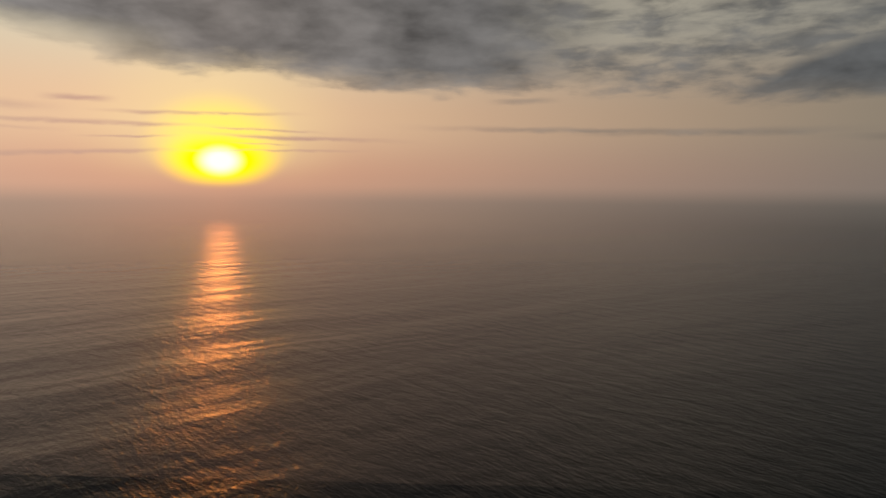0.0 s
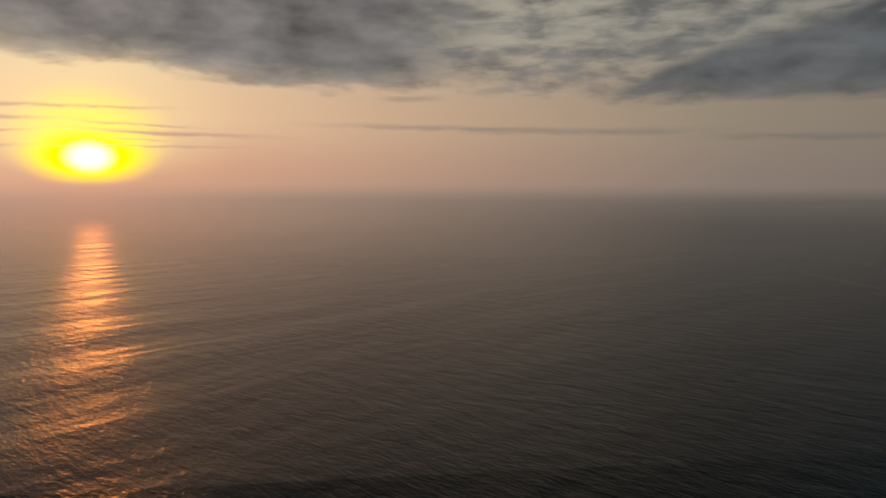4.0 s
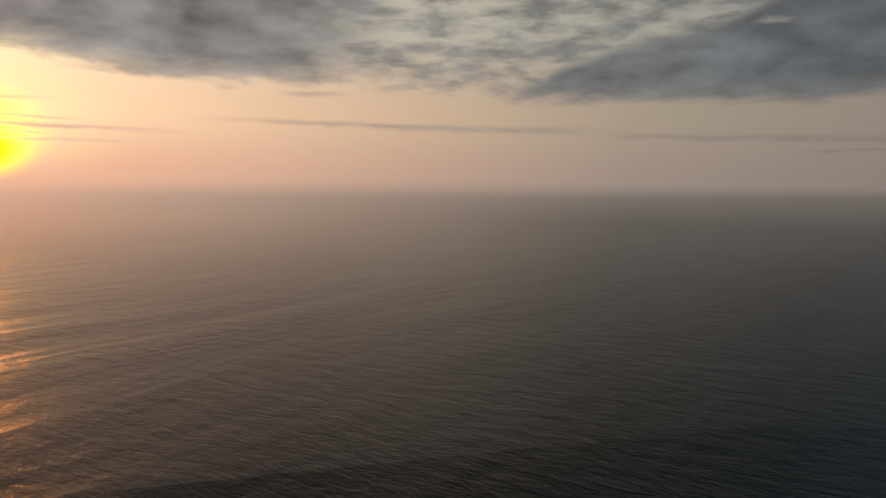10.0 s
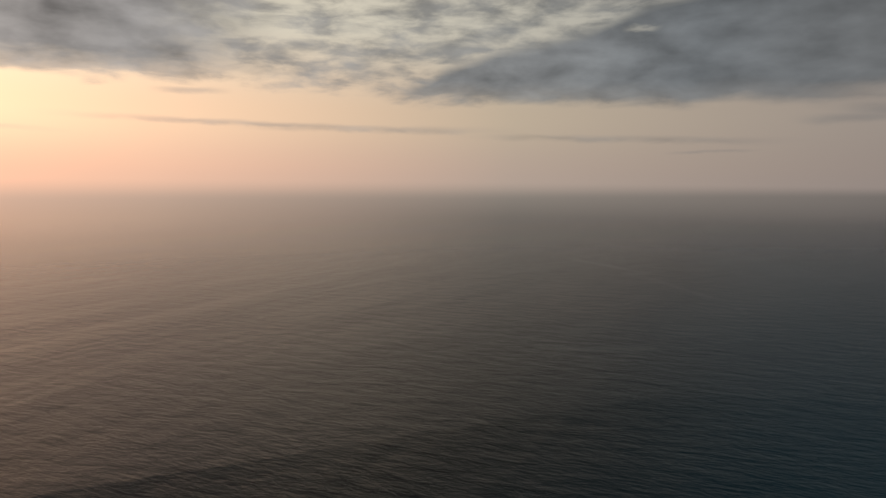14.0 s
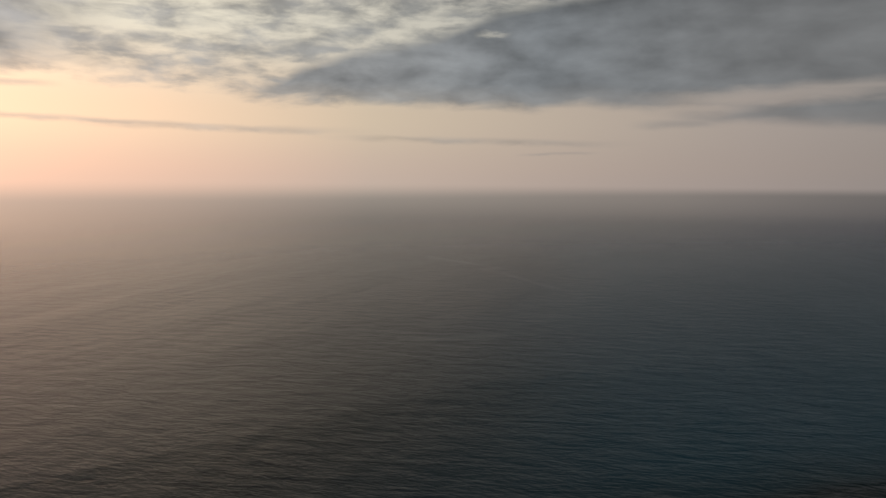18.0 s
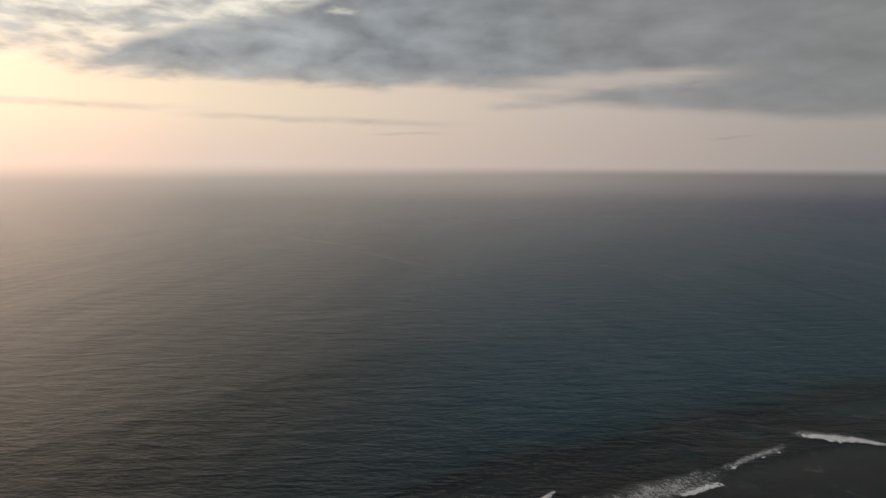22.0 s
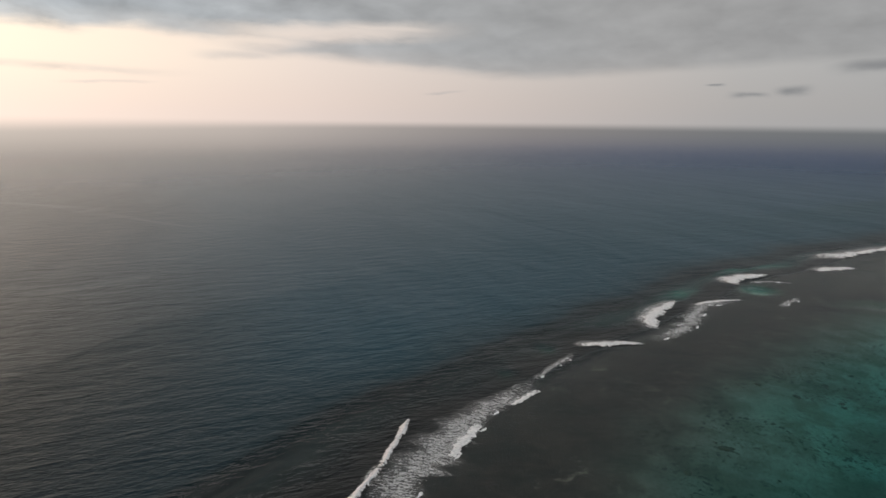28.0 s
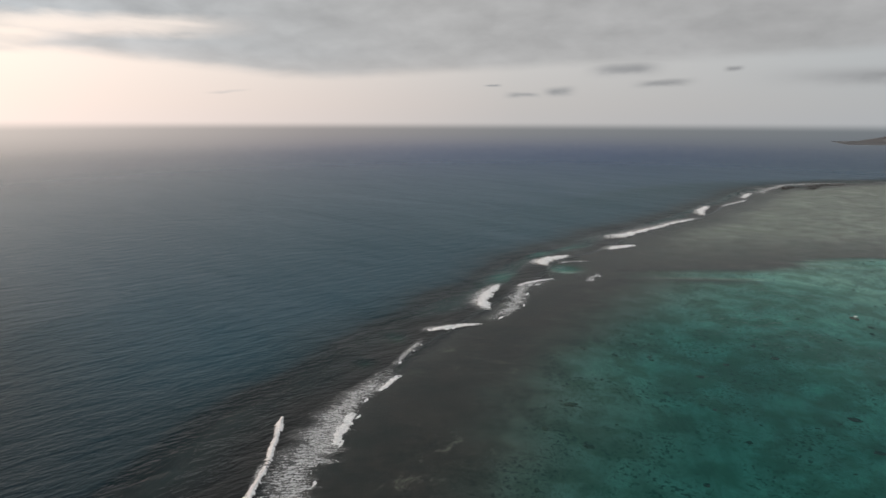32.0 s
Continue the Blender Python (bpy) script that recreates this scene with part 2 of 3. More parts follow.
def crest_distance(x, y):
    """Metres from the reef's crest, more than 0 to seaward."""
    best = np.full(np.shape(x), 1e9)
    for (ax, ay), (bx, by) in zip(crest[:-1], crest[1:]):
        ex, ey = bx - ax, by - ay
        u = np.clip(((x - ax) * ex + (y - ay) * ey) / (ex * ex + ey * ey), 0, 1)
        best = np.minimum(best, np.hypot(x - ax - u * ex, y - ay - u * ey))
    inside = np.zeros(np.shape(x), bool)
    for (ax, ay), (bx, by) in zip(LAGOON, np.roll(LAGOON, -1, 0)):
        if ay != by:
            inside ^= ((ay > y) != (by > y)) & (x < (bx - ax) * (y - ay) / (by - ay) + ax)
    return np.where(inside, -best, best)


def lumps(x, y, scale, seed, octaves=3):
    """Smooth value noise from -1 to 1 over arrays."""
    rng = np.random.default_rng(seed)
    table = rng.random((256, 256)) * 2 - 1
    total, amp, norm = 0, 1.0, 0
    for _ in range(octaves):
        u, v = np.asarray(x) / scale, np.asarray(y) / scale
        i, j = np.floor(u).astype(int), np.floor(v).astype(int)
        fu, fv = u - i, v - j
        fu, fv = fu * fu * (3 - 2 * fu), fv * fv * (3 - 2 * fv)
        t = lambda a, b: table[a % 256, b % 256]
        total = total + amp * ((t(i, j) * (1 - fu) + t(i + 1, j) * fu) * (1 - fv) + (t(i, j + 1) * (1 - fu) + t(i + 1, j + 1) * fu) * fv)
        norm, amp, scale = norm + amp, amp * .5, scale * .5
    return total / norm


def smooth(v, lo, hi):
    q = np.clip((v - lo) / (hi - lo), 0, 1)
    return q * q * (3 - 2 * q)


def bed_height(x, y):
    """Height of the sea bed, deep outside, a shallow flat behind the crest, then a lagoon; and how sandy it is, raised
    on the far flat to paint in sky reflection.
    """
    s = crest_distance(x, y) + lumps(x, y, 60, 3) * 9
    flat_w = 34 + 6 * smooth(x, 40, 200) + 420 * smooth(x + 26 * lumps(x, y, 90, 13) + 85 * lumps(x * 2, y * .3, 40, 14), 215, 420)
    z = -.35 + .16 * lumps(x, y, 9, 5)
    lagoon = smooth(-s + 10 * lumps(x, y, 35, 15), flat_w, flat_w + 105)
    z = z - lagoon * (4.4 - 2.8 * smooth(x - y, 20, 330) + .7 * lumps(x, y, 70, 7) + .2 * lumps(x, y, 8, 9))
    z = z - np.clip(s - 4, 0, 1e9) * .12 - smooth(s, 22, 75) * 12
    for px, py, r in ((328, 98, 13), (236, 136, 11), (98, 196, 6), (62, 206, 5), (345, 72, 12), (252, 92, 9)):
        k = np.exp(-((x - px) ** 2 + (y - py) ** 2) / (r * r))
        z = z + k * (-3.8 - z)
        lagoon = np.maximum(lagoon, .9 * k)
    # far flat gets paler bed colour in place of the sky's reflection
    return np.maximum(z, -70), np.maximum(lagoon, .42 * smooth(x, 250, 450) * smooth(-s, 12, 60))


# ---------------------------------------------------------------- materials
def material(name):
    mat = bpy.data.materials.new(name)
    mat.use_nodes = True
    mat.node_tree.nodes.clear()
    return mat, Nodes(mat.node_tree)


def finish(N, shader):
    N.add("ShaderNodeOutputMaterial", Surface=shader)


def place(N):
    return N.add("ShaderNodeTexCoord").outputs["Object"]


def turned(N, v, degrees, sx, sy):
    """Coordinates along an axis turned by degrees, with sx and sy waves to the metre."""
    n = N.add("ShaderNodeMapping", Vector=v)
    n.vector_type = "TEXTURE"
    sx, sy = 1 / sx, 1 / sy
    n.inputs["Rotation"].default_value = (0, 0, radians(degrees))
    n.inputs["Scale"].default_value = (sx, sy, 1)
    return n.outputs[0]


def water_material():
    mat, N = material("sea_water")
    v = place(N)
    depth = N.add("ShaderNodeAttribute")
    depth.attribute_name = "depth"
    depth = depth.outputs["Fac"]
    patch = N.noise(turned(N, v, 25, .0020, .0060), 1.0, 2, .5, .3)
    wind = N.step(patch, .35, .65)
    chop = N.m("SUBTRACT", N.noise(turned(N, v, -50, .24, .56), 1.0, 3.0, .6, .5), .5)
    sea_ = N.m("SUBTRACT", N.noise(turned(N, v, -46, .045, .12), 1.0, 2.0, .55, .4), .5)
    roll = N.m("SUBTRACT", N.noise(turned(N, v, 38, .006, .020), 1.0, 2.0, .5, .3), .5)
    out_ = N.add("ShaderNodeVectorMath", Vector=v)
    out_.operation = "LENGTH"
    chop = N.m("MULTIPLY", chop, N.step(out_.outputs["Value"], 350, 1300, 1.0, .2))
    ht = N.m("ADD", N.m("MULTIPLY", chop, .46), N.m("ADD", N.m("MULTIPLY", sea_, .9), N.m("MULTIPLY", roll, 2.4)))
    lee = N.add("ShaderNodeAttribute")
    lee.attribute_name = "lee"
    slick = N.add("ShaderNodeAttribute")
    slick.attribute_name = "slick"
    ht = N.m("MULTIPLY", ht, N.m("SUBTRACT", 1.0, N.m("MULTIPLY", N.m("MAXIMUM", N.m("MULTIPLY", slick.outputs["Fac"], .9), N.m("MULTIPLY", lee.outputs["Fac"], .7)), .6)))
    bump = N.add("ShaderNodeBump", Height=ht, Strength=1.0, Distance=1.0)
    nrm = bump.outputs[0]
    reefy = N.add("ShaderNodeAttribute")
    reefy.attribute_name = "reefy"
    seen = N.m("MULTIPLY", depth, N.m("SUBTRACT", 1.0, N.m("MULTIPLY", reefy.outputs["Fac"], .85)))
    clear = [N.m("POWER", 2.718, N.m("MULTIPLY", seen, -k)) for k in (.30, .066, .068)]
    tint = N.add("ShaderNodeCombineColor")
    for sock, c in zip(tint.inputs, clear):
        N.put(sock, c)
    through_ = N.add("ShaderNodeBsdfTransparent", Color=tint.outputs[0])
    blue = N.add("ShaderNodeAttribute")
    blue.attribute_name = "clarity"
    deep = N.mix(N.m("POWER", blue.outputs["Fac"], 1.3), (.0008, .003, .004), (.001, .033, .052))
    body = N.add("ShaderNodeBsdfDiffuse", Color=N.mix(reefy.outputs["Fac"], N.mix(N.step(depth, 6, 24), N.mix(blue.outputs["Fac"], (.0008, .010, .015), (.001, .018, .026)), deep), (.010, .0115, .012)))
    murk = N.m("SUBTRACT", 1.0, N.m("POWER", 2.718, N.m("MULTIPLY", depth, -.09)))
    murk = N.m("MAXIMUM", N.m("MAXIMUM", murk, N.step(depth, 4.5, 11)), N.m("MULTIPLY", reefy.outputs["Fac"], .92))
    under = N.add("ShaderNodeMixShader")
    for sock, q in zip(under.inputs, (murk, through_.outputs[0], body.outputs[0])):
        N.put(sock, q)
    rough = N.step(out_.outputs["Value"], 250, 1500, .305, .29)
    rough = N.m("ADD", rough, N.m("MULTIPLY", blue.outputs["Fac"], .07))
    rough = N.m("ADD", rough, N.m("MULTIPLY", N.m("SUBTRACT", wind, .5), .035))
    rough = N.m("MULTIPLY", rough, N.m("SUBTRACT", 1.0, N.m("MULTIPLY", slick.outputs["Fac"], .14)))
    rough = N.m("MAXIMUM", N.m("MINIMUM", rough, .34), .285)
    gloss = N.add("ShaderNodeBsdfPrincipled", Base_Color=(0, 0, 0, 1), Roughness=rough, IOR=1.333, Normal=nrm, Specular_IOR_Level=N.m("MULTIPLY", N.m("MULTIPLY", N.step(patch, .36, .64, .80, 1.12), N.step(blue.outputs["Fac"], .1, .95, .34, .30)), N.m("SUBTRACT", 1.0, N.m("MULTIPLY", lee.outputs["Fac"], .62))))
    top = N.add("ShaderNodeAddShader")
    N.put(top.inputs[0], under.outputs[0])
    N.put(top.inputs[1], gloss.outputs[0])
    # imitates haze: the far sheet turns transparent over the painted backdrop, soonest to the north
    haze_scale = N.add("ShaderNodeVectorMath")
    haze_scale.operation = "MULTIPLY"
    N.put(haze_scale.inputs[0], v)
    haze_scale.inputs[1].default_value = (.84, 1.2, 1.0)
    haze = N.add("ShaderNodeVectorMath", Vector=haze_scale.outputs[0])
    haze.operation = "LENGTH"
    haze_fade = N.add("ShaderNodeMixShader")
    for sock, q in zip(haze_fade.inputs, (N.m("POWER", N.step(haze.outputs["Value"], 350, 2800), .65), top.outputs[0], N.add("ShaderNodeBsdfTransparent").outputs[0])):
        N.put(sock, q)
    finish(N, haze_fade.outputs[0])
    return mat


def bed_material():
    mat, N = material("reef_bed")
    v = place(N)
    sand = N.mix(N.step(N.noise(v, .06, 5, .6), .42, .62), (.41, .41, .34), (.22, .22, .16))
    sand = N.mix(N.step(N.noise(v, .5, 4, .65), .58, .72), sand, (.09, .085, .06))
    weed = N.step(N.noise(turned(N, v, -10, .05, .14), 1.0, 7, .68, .4), .42, .66)
    sand = N.mix(N.m("MULTIPLY", weed, .28), sand, (.04, .05, .03))
    sand = N.mix(N.m("MULTIPLY", N.step(N.noise(turned(N, v, 8, .9, 1.5), 1.0, 5, .7, .4), .46, .64), .45), sand, (.10, .105, .075))
    heads = N.m("MULTIPLY", N.step(N.noise(v, .62, 3, .55, .4), .545, .63), N.step(N.noise(v, .035, 3, .55), .40, .56))
    sand = N.mix(N.m("MULTIPLY", heads, .8), sand, (.018, .02, .013))
    rock = N.mix(N.step(N.m("ADD", N.m("MULTIPLY", N.noise(v, .3, 6, .7), .5), N.m("MULTIPLY", N.noise(v, .045, 4, .6), .5)), .36, .64), (.0022, .0015, .001), (.015, .0105, .008))
    rubble = N.m("MULTIPLY", N.step(N.noise(v, .11, 7, .72, .6), .54, .68), N.step(N.noise(v, .022, 3, .5), .44, .6))
    rock = N.mix(N.m("MULTIPLY", rubble, .8), rock, (.10, .088, .072))
    crust = N.m("MULTIPLY", N.step(N.noise(turned(N, v, -30, .22, .5), 1.0, 6, .7, .5), .56, .70), N.step(N.noise(v, .03, 3, .5), .40, .56))
    rock = N.mix(N.m("MULTIPLY", crust, .55), rock, (.045, .036, .028))
    rock = N.mix(N.m("MULTIPLY", N.step(N.noise(v, .05, 5, .65, .5), .52, .66), .8), rock, (.0015, .0011, .0009))
    sandy = N.add("ShaderNodeAttribute")
    sandy.attribute_name = "sandy"
    grass = N.step(N.noise(v, .016, 5, .6, .5), .38, .56)
    sand = N.mix(N.m("MULTIPLY", grass, .3), sand, (.05, .06, .035))
    col = N.mix(sandy.outputs["Fac"], rock, sand)
    bump = N.add("ShaderNodeBump", Height=N.noise(v, 1.2, 5, .6), Strength=.6, Distance=.3)
    b = N.add("ShaderNodeBsdfPrincipled", Base_Color=col, Roughness=.85, Normal=bump.outputs[0])
    finish(N, b.outputs[0])
    return mat


def foam_material(name, cut, spread, soft, turn, sx, sy, solid=1.0):
    """White water; cut: how much of it is torn open; soft: how gently it thins out; solid: how well it hides the water."""
    mat, N = material(name)
    v = place(N)
    edge = N.add("ShaderNodeAttribute")
    edge.attribute_name = "edge"
    e = edge.outputs["Fac"]
    run = N.add("ShaderNodeAttribute")
    run.attribute_name = "run"
    lace = N.noise(turned(N, run.outputs["Vector"], turn, sx, sy), 1.0, 6, .68, .5)
    fine = N.noise(v, 1.7, 5, .7, .6)
    tear = N.m("ADD", N.m("MULTIPLY", lace, .6), N.m("MULTIPLY", fine, .4))
    tear = N.m("ADD", N.m("MULTIPLY", N.m("SUBTRACT", tear, .5), 3.0), .5)
    limit = N.m("ADD", N.m("MULTIPLY", e, spread), cut)
    keep = N.m("MULTIPLY", N.step(tear, N.m("SUBTRACT", limit, soft), N.m("ADD", limit, soft)), solid)
    b = N.add("ShaderNodeBsdfPrincipled", Base_Color=N.mix(N.step(fine, .3, .65), (.40, .43, .45), (.80, .80, .80)), Roughness=.7)
    bump = N.add("ShaderNodeBump", Height=fine, Strength=.8, Distance=.6)
    N.put(b.inputs["Normal"], bump.outputs[0])
    mixer = N.add("ShaderNodeMixShader")
    for sock, q in zip(mixer.inputs, (keep, N.add("ShaderNodeBsdfTransparent").outputs[0], b.outputs[0])):
        N.put(sock, q)
    finish(N, mixer.outputs[0])
    return mat


def plain_material(name, c1, c2, scale, rough, bump=.3, metal=0.0):
    mat, N = material(name)
    v = place(N)
    n = N.noise(v, scale, 6, .65)
    bm_ = N.add("ShaderNodeBump", Height=n, Strength=bump, Distance=.2 / max(scale, .05))
    b = N.add("ShaderNodeBsdfPrincipled", Base_Color=N.mix(n, c1, c2), Roughness=rough, Metallic=metal, Normal=bm_.outputs[0])
    finish(N, b.outputs[0])
    return mat


WATER, BED = water_material(), bed_material()
FOAM, LACE = foam_material("white_water", .06, .9, .16, 0, .6, .2), foam_material("spent_foam", .42, .52, .30, 12, 1.3, .36, .66)
BLACK_ROCK = plain_material("wet_black_rock", (.006, .0055, .005), (.022, .02, .018), .8, .6)
CORAL = plain_material("coral", (.02, .022, .016), (.07, .06, .04), 1.5, .9)
SCRUB = plain_material("dry_scrub_land", (.045, .05, .055), (.08, .085, .09), .02, .95)


# ---------------------------------------------------------------- sea and sea bed
def grid_mesh(name, xs, ys, zfun, mat, warp=None):
    X, Y = np.meshgrid(xs, ys)
    if warp:
        X, Y = warp(X, Y)
    Z = zfun(X, Y)
    nx, ny = len(xs), len(ys)
    me = bpy.data.meshes.new(name)
    me.vertices.add(nx * ny)
    me.vertices.foreach_set("co", np.stack([X, Y, Z], -1).astype(np.float32).ravel())
    i, j = np.meshgrid(np.arange(nx - 1), np.arange(ny - 1))
    a = (j * nx + i).ravel()
    quads = np.stack([a, a + 1, a + nx + 1, a + nx], -1)
    n = len(quads)
    me.loops.add(n * 4)
    me.loops.foreach_set("vertex_index", quads.ravel().astype(np.int32))
    me.polygons.add(n)
    me.polygons.foreach_set("loop_start", np.arange(0, n * 4, 4, dtype=np.int32))
    me.polygons.foreach_set("loop_total", np.full(n, 4, dtype=np.int32))
    me.polygons.foreach_set("use_smooth", np.ones(n, dtype=bool))
    me.update()
    me.validate()
    me.materials.append(mat)
    return me, X, Y


def graded(lo, hi, step, far_lo, far_hi, grow=1.07):
    """Even steps from lo to hi, growing steps out to the far ends."""
    inner = list(np.arange(lo, hi + .01, step))
    d, v, out = step, hi, []
    while v < far_hi:
        d *= grow
        v += d
        out.append(min(v, far_hi))
    d, v, back = step, lo, []
    while v > far_lo:
        d *= grow
        v -= d
        back.append(max(v, far_lo))
    return np.array(back[::-1] + inner + out)


SEA_C, SEA_R = (0.0, 120.0), 4700.0


def round_rim(X, Y):
    """Bends the square sheet's outer part into a disc."""
    dx, dy = X - SEA_C[0], Y - SEA_C[1]
    m, r = np.maximum(abs(dx), abs(dy)), np.hypot(dx, dy) + 1e-6
    t = smooth(m, 700, SEA_R)
    k = 1 + t * (m / r - 1)
    return SEA_C[0] + dx * k, SEA_C[1] + dy * k


def swell_height(x, y):
    s = crest_distance(x, y)
    calm = smooth(s, -30, 30) * .85 + .15
    z = 0
    for k, (length, amp, way) in enumerate(((88, .6, 322), (47, .07, 326), (29, .025, 308))):
        w = radians(way)
        ph = lumps(x, y, length * 4, 20 + k, 2) * 6
        group = np.clip(.55 + .9 * lumps(x, y, length * 3, 30 + k, 2), .05, 1.3)
        near = 1 - smooth(np.maximum(abs(x - 70), abs(y - 200)), 180, 395) if length < 80 else 1
        z = z + near * amp * group * np.sin(2 * math.pi * (x * math.sin(w) + y * math.cos(w)) / length + ph)
    fade = 1 - smooth(np.hypot(x - 70, y - 200), 500, 850)
    return z * calm * fade * (1 - .85 * smooth(x, -40, 220))


xs = graded(-330, 470, 2.5, SEA_C[0] - SEA_R, SEA_C[0] + SEA_R)
ys = graded(-200, 600, 2.5, SEA_C[1] - SEA_R, SEA_C[1] + SEA_R)
me, X, Y = grid_mesh("sea", xs, ys, swell_height, WATER, round_rim)
att = me.attributes.new("depth", "FLOAT", "POINT")
att.data.foreach_set("value", np.maximum(-bed_height(X, Y)[0], .02).astype(np.float32).ravel())
SLICKS = [[(400, 900), (390, 738), (370, 754), (353, 665), (327, 563), (283, 492), (228, 458), (177, 458), (127, 468), (90, 489)]]
slick = np.zeros(X.shape)
for line in SLICKS:
    for (ax, ay), (bx, by) in zip(line[:-1], line[1:]):
        ex, ey = bx - ax, by - ay
        u = np.clip(((X - ax) * ex + (Y - ay) * ey) / (ex * ex + ey * ey), 0, 1)
        d = np.hypot(X - ax - u * ex, Y - ay - u * ey) + 7 * lumps(X, Y, 40, 61)
        slick = np.maximum(slick, (1 - smooth(d, 1, 8)) * np.clip(.6 + .9 * lumps(X, Y, 70, 62), 0, 1))
att = me.attributes.new("slick", "FLOAT", "POINT")
att.data.foreach_set("value", slick.astype(np.float32).ravel())
att = me.attributes.new("lee", "FLOAT", "POINT")
att.data.foreach_set("value", smooth(-crest_distance(X, Y), -6, 22).astype(np.float32).ravel())
att = me.attributes.new("clarity", "FLOAT", "POINT")
att.data.foreach_set("value", smooth(X - Y + 60 * lumps(X, Y, 200, 71), -450, -140).astype(np.float32).ravel())
near = crest_distance(X, Y)
brown = smooth(near, -10, 4) * (1 - smooth(near + 12 * lumps(X, Y, 30, 77), 6, 48 - 28 * smooth(X, 40, 200))) * (1 - smooth(bed_height(X, Y)[1], 0, 1))
att = me.attributes.new("reefy", "FLOAT", "POINT")
att.data.foreach_set("value", brown.astype(np.float32).ravel())
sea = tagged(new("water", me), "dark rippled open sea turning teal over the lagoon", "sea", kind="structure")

xs = graded(-100, 480, 3.0, -600, 1500, 1.04)
ys = graded(-200, 260, 3.0, -1300, 420, 1.04)
me, X, Y = grid_mesh("sea_bed", xs, ys, lambda x, y: np.maximum(bed_height(x, y)[0], -14), BED)
att = me.attributes.new("sandy", "FLOAT", "POINT")
att.data.foreach_set("value", bed_height(X, Y)[1].astype(np.float32).ravel())
bm = bmesh.new()
bm.from_mesh(me)
bm.verts.ensure_lookup_table()
bmesh.ops.delete(bm, geom=[bm.verts[k] for k in np.nonzero(crest_distance(X, Y).ravel() > 230)[0]], context="VERTS")
bm.to_mesh(me)
bm.free()
bed = tagged(new("ground", me), "brown reef flat and pale sandy lagoon floor under water", "sea bed", kind="structure")


# ---------------------------------------------------------------- white water on the reef
def strip_mesh(name, line, widths, height, seed, mat, lean=-.4, step=.7, across=13):
    """A ragged ridge of foam along a line; widths at its points; lean: where its top lies across it."""
    pts = [Vector((*q, 0)) for q in line]
    run = [0.0]
    for p0, p1 in zip(pts[:-1], pts[1:]):
        run.append(run[-1] + (p1 - p0).length)
    n = max(6, int(run[-1] / step))
    u = np.linspace(0, run[-1], n)
    cx, cy = np.interp(u, run, [q.x for q in pts]), np.interp(u, run, [q.y for q in pts])
    for _ in range(3):
        cx[1:-1], cy[1:-1] = (cx[:-2] + 2 * cx[1:-1] + cx[2:]) / 4, (cy[:-2] + 2 * cy[1:-1] + cy[2:]) / 4
    w = np.interp(u, run, widths)
    tx, ty = np.gradient(cx), np.gradient(cy)
    tl = np.hypot(tx, ty) + 1e-9
    nx_, ny_ = -ty / tl, tx / tl
    v = np.linspace(-1, 1, across)
    U, V = np.meshgrid(u, v, indexing="ij")
    off = lumps(u, u * 0 + seed, 7, seed, 3)
    wide = 1 + .35 * lumps(U, np.sign(V) * 40 + seed, 5, seed + 1, 3) + .35 * lumps(U, np.sign(V) * 60 + seed, 1.7, seed + 4, 2)
    D = V * (w * .5)[:, None] * wide + (off * w * .22)[:, None]
    Xs, Ys = cx[:, None] + nx_[:, None] * D, cy[:, None] + ny_[:, None] * D
    taper = np.minimum(1, np.minimum(u, run[-1] - u) / (run[-1] * .22 + .01)) ** .7
    prof = np.clip(1 - np.abs((V - lean) / np.where(V > lean, 1 - lean, 1 + lean)) ** 1.5, 0, 1)
    Z = swell_height(Xs, Ys) + .05 + prof * taper[:, None] * height * (.75 + .5 * lumps(Xs, Ys, 3, seed + 2)) + .05 * lumps(Xs, Ys, 1.3, seed + 3)
    Z = np.maximum(Z, swell_height(Xs, Ys) + .03)
    E = np.maximum(np.where(V > 0, np.abs(V), np.abs(V) ** 3), ((1 - taper) * .9)[:, None])
    me = bpy.data.meshes.new(name)
    idx = np.arange(n * across).reshape(n, across)
    faces = np.stack([idx[:-1, :-1], idx[1:, :-1], idx[1:, 1:], idx[:-1, 1:]], -1).reshape(-1, 4)
    me.from_pydata(np.stack([Xs, Ys, Z], -1).reshape(-1, 3).tolist(), [], faces.tolist())
    me.polygons.foreach_set("use_smooth", np.ones(len(faces), dtype=bool))
    at = me.attributes.new("edge", "FLOAT", "POINT")
    at.data.foreach_set("value", E.astype(np.float32).ravel())
    at = me.attributes.new("run", "FLOAT_VECTOR", "POINT")
    at.data.foreach_set("vector", np.stack([U, D, U * 0], -1).astype(np.float32).ravel())
    me.materials.append(mat)
    return me


def part(name, me, parent, label=""):
    ob = new(name, me)
    ob.parent = parent
    return tagged(ob, label)


def shifted(line, dx, dy):
    return [(x + dx, y + dy) for x, y in line]


def breaker(line, widths, height, seed, label, trail=1.0):
    """A wave that breaks: its rounded water face, the white front and the torn foam that trails to seaward."""
    root = tagged(new("breaking_wave"), label, "wave", "waves breaking on the reef")
    part("white_front", strip_mesh("white_front", line, widths, height, seed, FOAM), root, "thick white foam")
    if trail:
        part("trailing_foam", strip_mesh("trailing_foam", shifted(line, .08 * max(widths), .32 * max(widths)), [w * 1.5 * trail for w in widths], .06, seed + 50, LACE, 0, .8, 13), root, "thin torn foam")
    return root


